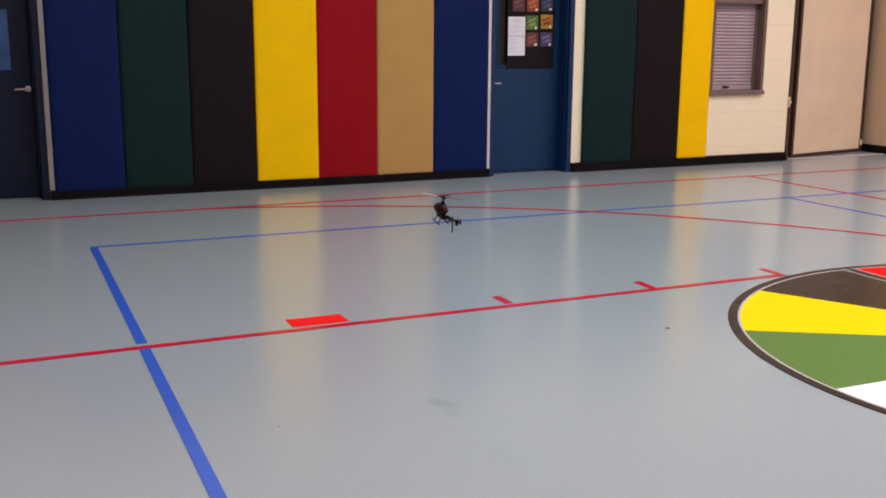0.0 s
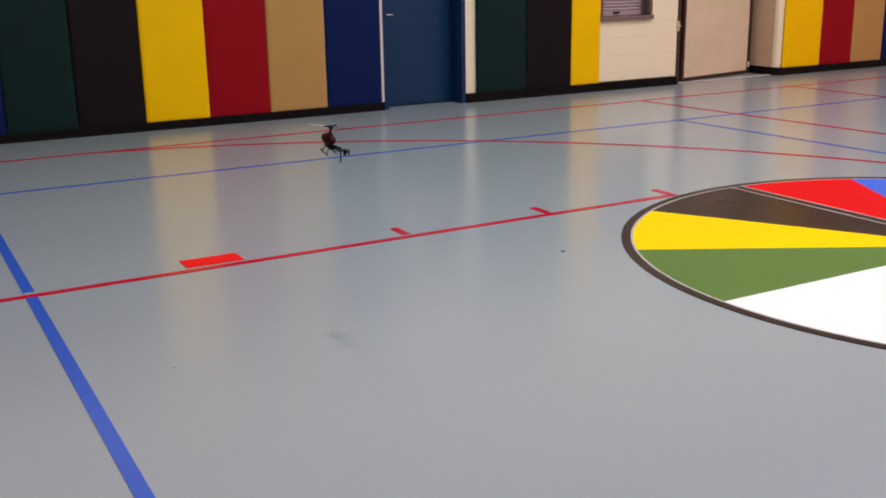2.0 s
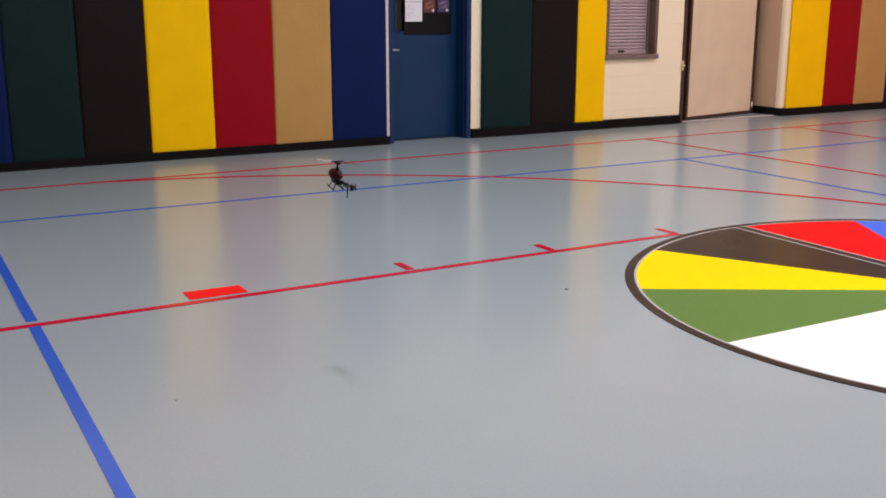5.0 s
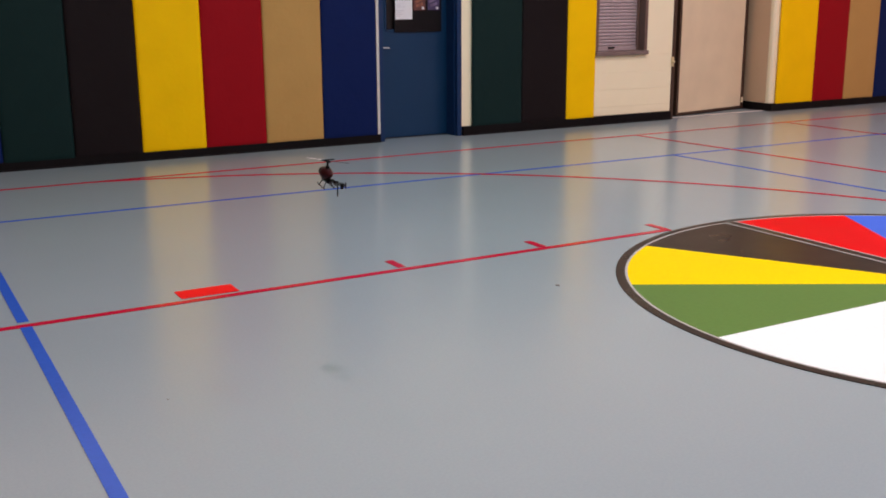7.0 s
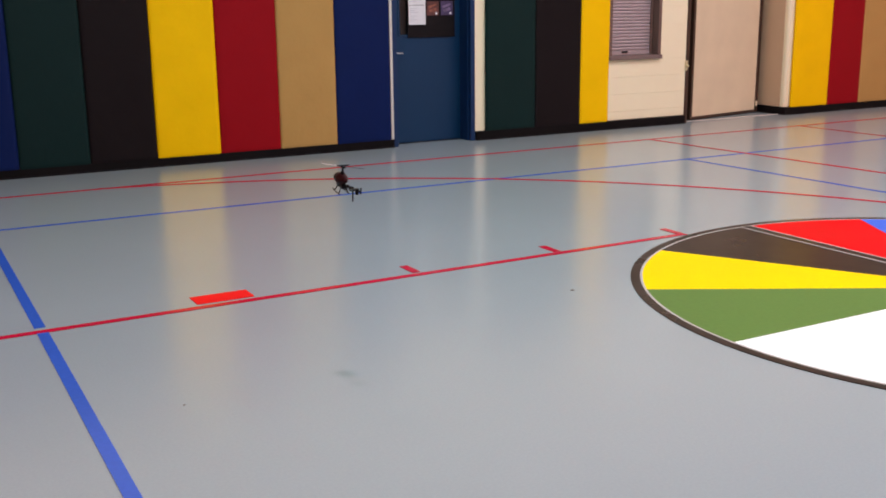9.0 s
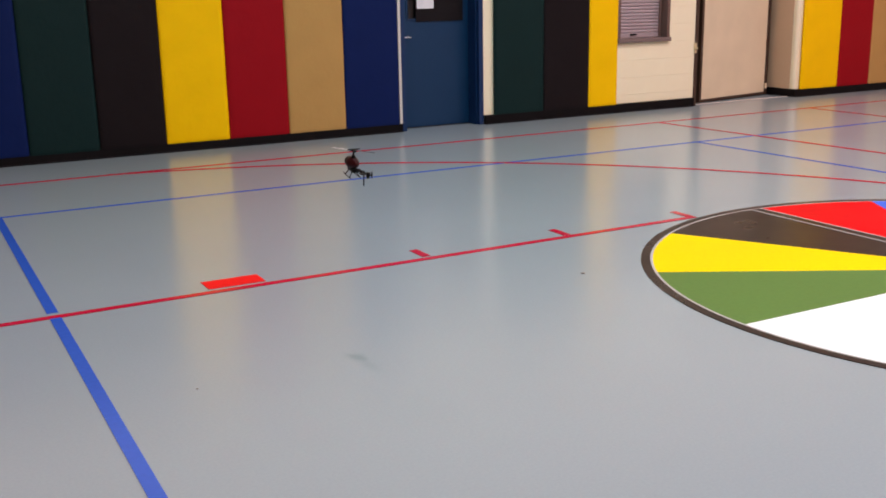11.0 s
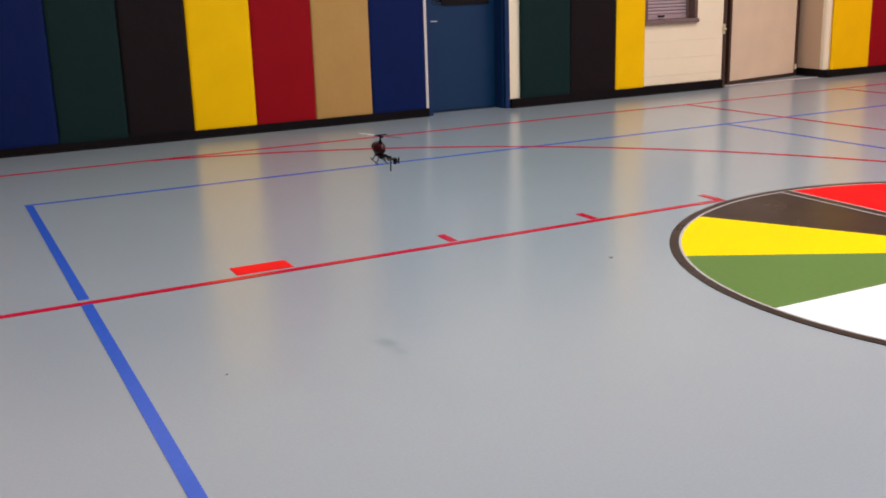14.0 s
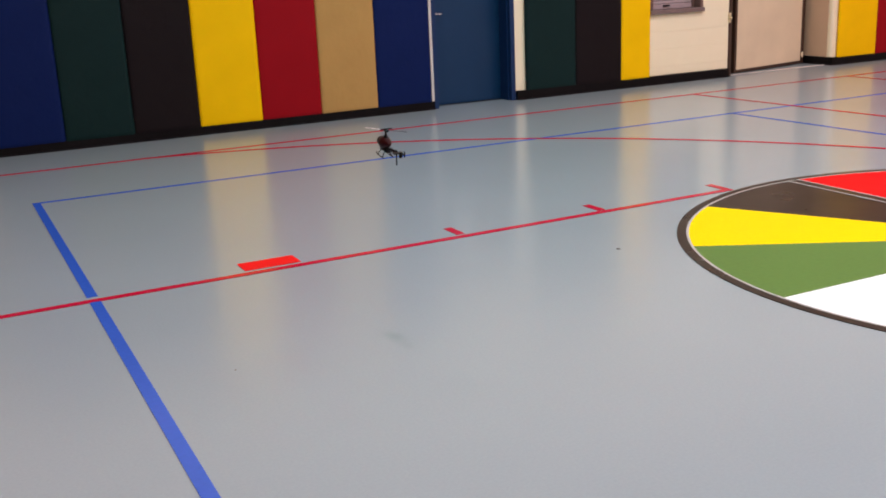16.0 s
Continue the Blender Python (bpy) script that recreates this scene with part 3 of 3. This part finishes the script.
# ---- toy helicopter hovering over the floor ----
def helicopter(m):
    h = thing("toy_helicopter", (0, 0, 0), "small dark red and black toy helicopter hovering above the floor", "toy helicopter")
    bm = bmesh.new()
    bmesh.ops.create_uvsphere(bm, u_segments=24, v_segments=16, radius=1)
    for v in bm.verts:
        x, y, z = v.co
        taper = 1.0 - 0.35 * max(0.0, -x)
        v.co = Vector((x * 0.052, y * 0.030 * taper, z * (0.031 if z > 0 else 0.027) * taper + 0.006 * max(0.0, -x)))
    smooth(part("canopy", bm, M_HELI_RED, h, "glossy dark red canopy"))
    bm = bmesh.new()
    bmesh.ops.create_uvsphere(bm, u_segments=20, v_segments=12, radius=1)
    for v in bm.verts:
        x, y, z = v.co
        v.co = Vector((0.022 + x * 0.0335, y * 0.0285, 0.003 + z * 0.024))
    smooth(part("windscreen", bm, M_HELI_LENS, h, "smoked windscreen"))
    part("chassis", boxed(-0.042, 0.028, -0.014, 0.014, -0.036, -0.018, bevel=0.004), M_HELI_BLACK, h)
    part("battery", boxed(-0.004, 0.036, -0.011, 0.011, -0.0375, -0.026, bevel=0.003), M_HELI_BLACK, h)
    bm = rod(bmesh.new(), (-0.006, 0, 0.024), (-0.006, 0, 0.062), 0.0045)
    rod(bm, (-0.006, 0, 0.022), (-0.006, 0, 0.040), 0.013, 0.007, 14)
    mast = part("mast", bm, M_HELI_BLACK, h)
    bm = boxed(-0.022, 0.010, -0.008, 0.008, 0.057, 0.066, bevel=0.002)
    rod(bm, (-0.006, -0.030, 0.068), (-0.006, 0.030, 0.068), 0.0028)
    part("rotor_hub", bm, M_HELI_BLACK, mast)
    for s in (1, -1):
        bm = bmesh.new()
        n = 8
        rows = []
        for i in range(n + 1):
            u = i / n
            chord = 0.005 + 0.003 * math.sin(math.pi * min(1, u * 1.1)) if u < 1 else 0.004
            r = 0.012 + 0.088 * u
            rows.append([bm.verts.new((r * s, y, z)) for y, z in ((-chord, -0.0005), (0.002, 0.0016), (chord, 0.0004), (0.0, -0.0010))])
        for p, q in zip(rows, rows[1:]):
            for k in range(4):
                bm.faces.new((p[k], p[(k + 1) % 4], q[(k + 1) % 4], q[k]))
        bm.faces.new(rows[0])
        bm.faces.new(rows[-1][::-1])
        bmesh.ops.recalc_face_normals(bm, faces=bm.faces)
        o = part("rotor_blade", bm, M_HELI_GLINT if s > 0 else M_HELI_BLACK, h, "rotor blade with its glint painted pale" if s > 0 else "black rotor blade")
        o.matrix_basis = pose(-0.006, 0, 0.064, 8, 0, 50)
    bm = rod(bmesh.new(), (-0.040, 0, -0.014), (-0.176, 0, -0.004), 0.0042, 0.0032)
    for x in (-0.066, -0.094):
        rod(bm, (x, 0, -0.012 + (-0.066 - x) * 0.07), (x - 0.010, 0, -0.011 + (-0.066 - x) * 0.07), 0.0075, sides=12)
    part("tail_boom", bm, M_HELI_BLACK, h)
    bm = boxed(-0.150, -0.122, -0.024, 0.024, -0.0075, -0.0045, bevel=0.001)
    part("tailplane", bm, M_HELI_BLACK, h)
    bm = bmesh.new()
    v = [bm.verts.new((x, y, z)) for y in (-0.0016, 0.0016) for x, z in ((-0.120, -0.006), (-0.127, -0.063), (-0.131, -0.067), (-0.134, -0.063), (-0.129, 0.004), (-0.122, 0.006))]
    bm.faces.new(v[:6])
    bm.faces.new(v[6:][::-1])
    for i in range(6):
        bm.faces.new((v[i], v[6 + i], v[6 + (i + 1) % 6], v[(i + 1) % 6]))
    bmesh.ops.recalc_face_normals(bm, faces=bm.faces)
    part("tail_fin", bm, M_HELI_BLACK, h)
    part("tail_motor", rod(bmesh.new(), (-0.172, 0, -0.016), (-0.172, 0, 0.010), 0.0075, 0.0085, 14), M_HELI_BLACK, h)
    bm = rod(bmesh.new(), (-0.172, 0, -0.004), (-0.172, -0.018, -0.004), 0.004, sides=12)
    box(bm, -0.1775, -0.1665, -0.0195, -0.0175, -0.018, 0.012, bevel=0.0008, segments=1)
    part("tail_rotor", bm, M_HELI_BLACK, h)
    for s in (1, -1):
        bm = rod(bmesh.new(), (-0.038, s * 0.024, -0.060), (0.034, s * 0.024, -0.060), 0.0024)
        rod(bm, (0.034, s * 0.024, -0.060), (0.044, s * 0.024, -0.053), 0.0024, 0.0018)
        part("skid", bm, M_HELI_BLACK, h)
        for x in (-0.026, 0.026):
            part("skid_strut", rod(bmesh.new(), (x * 0.7, s * 0.010, -0.034), (x, s * 0.024, -0.0595), 0.0022), M_HELI_BLACK, h)
    h.matrix_basis = m
    return h


helicopter(pose(1.685, 3.75, 0.85, 0, -10, 90) @ Matrix.Scale(0.80, 4))

# ---- specks on the floor ----
for x, y, r in ((3.317, 4.543, 0.012), (1.106, 3.982, 0.0055)):
    bm = bmesh.new()
    bmesh.ops.create_icosphere(bm, subdivisions=2, radius=r)
    for v in bm.verts:
        v.co += v.co * 0.35 * noise.noise(v.co * 120 + Vector((x, y, 0)))
        v.co.z = (v.co.z + r) * 0.25
    o = part("grit", bm, M_DIRT)
    o.location = (x, y, 0.0)
    tagged(o, "tiny dark crumb of dirt on the floor", "dirt")


# ---- ceiling lights ----
def ceiling_light(x, y):
    c = thing("ceiling_light", (x, y, CEILING), "lit white high-bay fixture under the ceiling", "ceiling light", "lights in rows over the gym")
    part("frame", boxed(-0.23, 0.23, -0.23, 0.23, -0.09, -0.0005, bevel=0.01), M_WHITE_TRIM, c)
    part("diffuser", boxed(-0.20, 0.20, -0.20, 0.20, -0.10, -0.0905, bevel=0.003), M_GLOW, c, "lit white diffuser")
    return c


first = None
for lx, row in LAMP_ROWS:
    for ly, (level, tint) in zip(LAMP_YS, row):
        if first is None:
            first = ceiling_light(lx, ly)
        else:
            copy_thing(first, Matrix.Translation((lx, ly, CEILING)))
        data = bpy.data.lights.new("high_bay", "AREA")
        data.shape, data.size, data.size_y = "RECTANGLE", 0.25, 0.25
        data.energy = LAMP_POWER * level
        data.color = [a * b for a, b in zip(LAMP_COLOUR, tint)]
        lamp = new("lamp", data)
        lamp.location = (lx, ly, CEILING - 0.115)

# ---- painted blocks of the cream wall ----
blocks = {}


def block(x0, x1, z0, z1):
    key = (round(x1 - x0, 3), round(z1 - z0, 3))
    if key not in blocks:
        w, h = key
        bm = bmesh.new()
        front = [bm.verts.new((x, -0.0075, z)) for x, z in ((0.0, 0.003), (w, 0.003), (w, h - 0.003), (0.0, h - 0.003))]
        mid = [bm.verts.new((x, -0.0062, z)) for x, z in ((0.0, 0.0006), (w, 0.0006), (w, h - 0.0006), (0.0, h - 0.0006))]
        rear = [bm.verts.new((v.co.x, -0.0004, v.co.z)) for v in mid]
        bm.faces.new(front)
        for p, q in ((front, mid), (mid, rear)):
            for i in range(4):
                bm.faces.new((p[i], q[i], q[(i + 1) % 4], p[(i + 1) % 4]))
        bmesh.ops.recalc_face_normals(bm, faces=bm.faces)
        me = bpy.data.meshes.new("block")
        bm.to_mesh(me)
        bm.free()
        me.materials.append(M_BLOCK)
        blocks[key] = me
    o = new("block", blocks[key])
    o.parent = wall_north
    o.location = (x0, FACE, z0)


def block_field(x0, x1, z0, z1, shift):
    z, course = 0.0, 0
    while z < z1 - 0.02:
        lo, hi = max(z, z0), min(z + 0.2, z1)
        if hi - lo > 0.03:
            x = math.floor(x0 / 0.4) * 0.4 + (0.2 if course % 2 else 0) + shift - 0.4
            while x < x1:
                a, b = max(x, x0), min(x + 0.4, x1)
                if b - a > 0.03:
                    block(a, b, lo, hi)
                x += 0.4
        z += 0.2
        course += 1


block_field(SH[0] + 0.004, SH[1] + 0.006, 0.102, 0.80, 0.12)
block_field(SH[1] + 0.006, ND[0] - 0.001, 0.102, 2.12, 0.12)
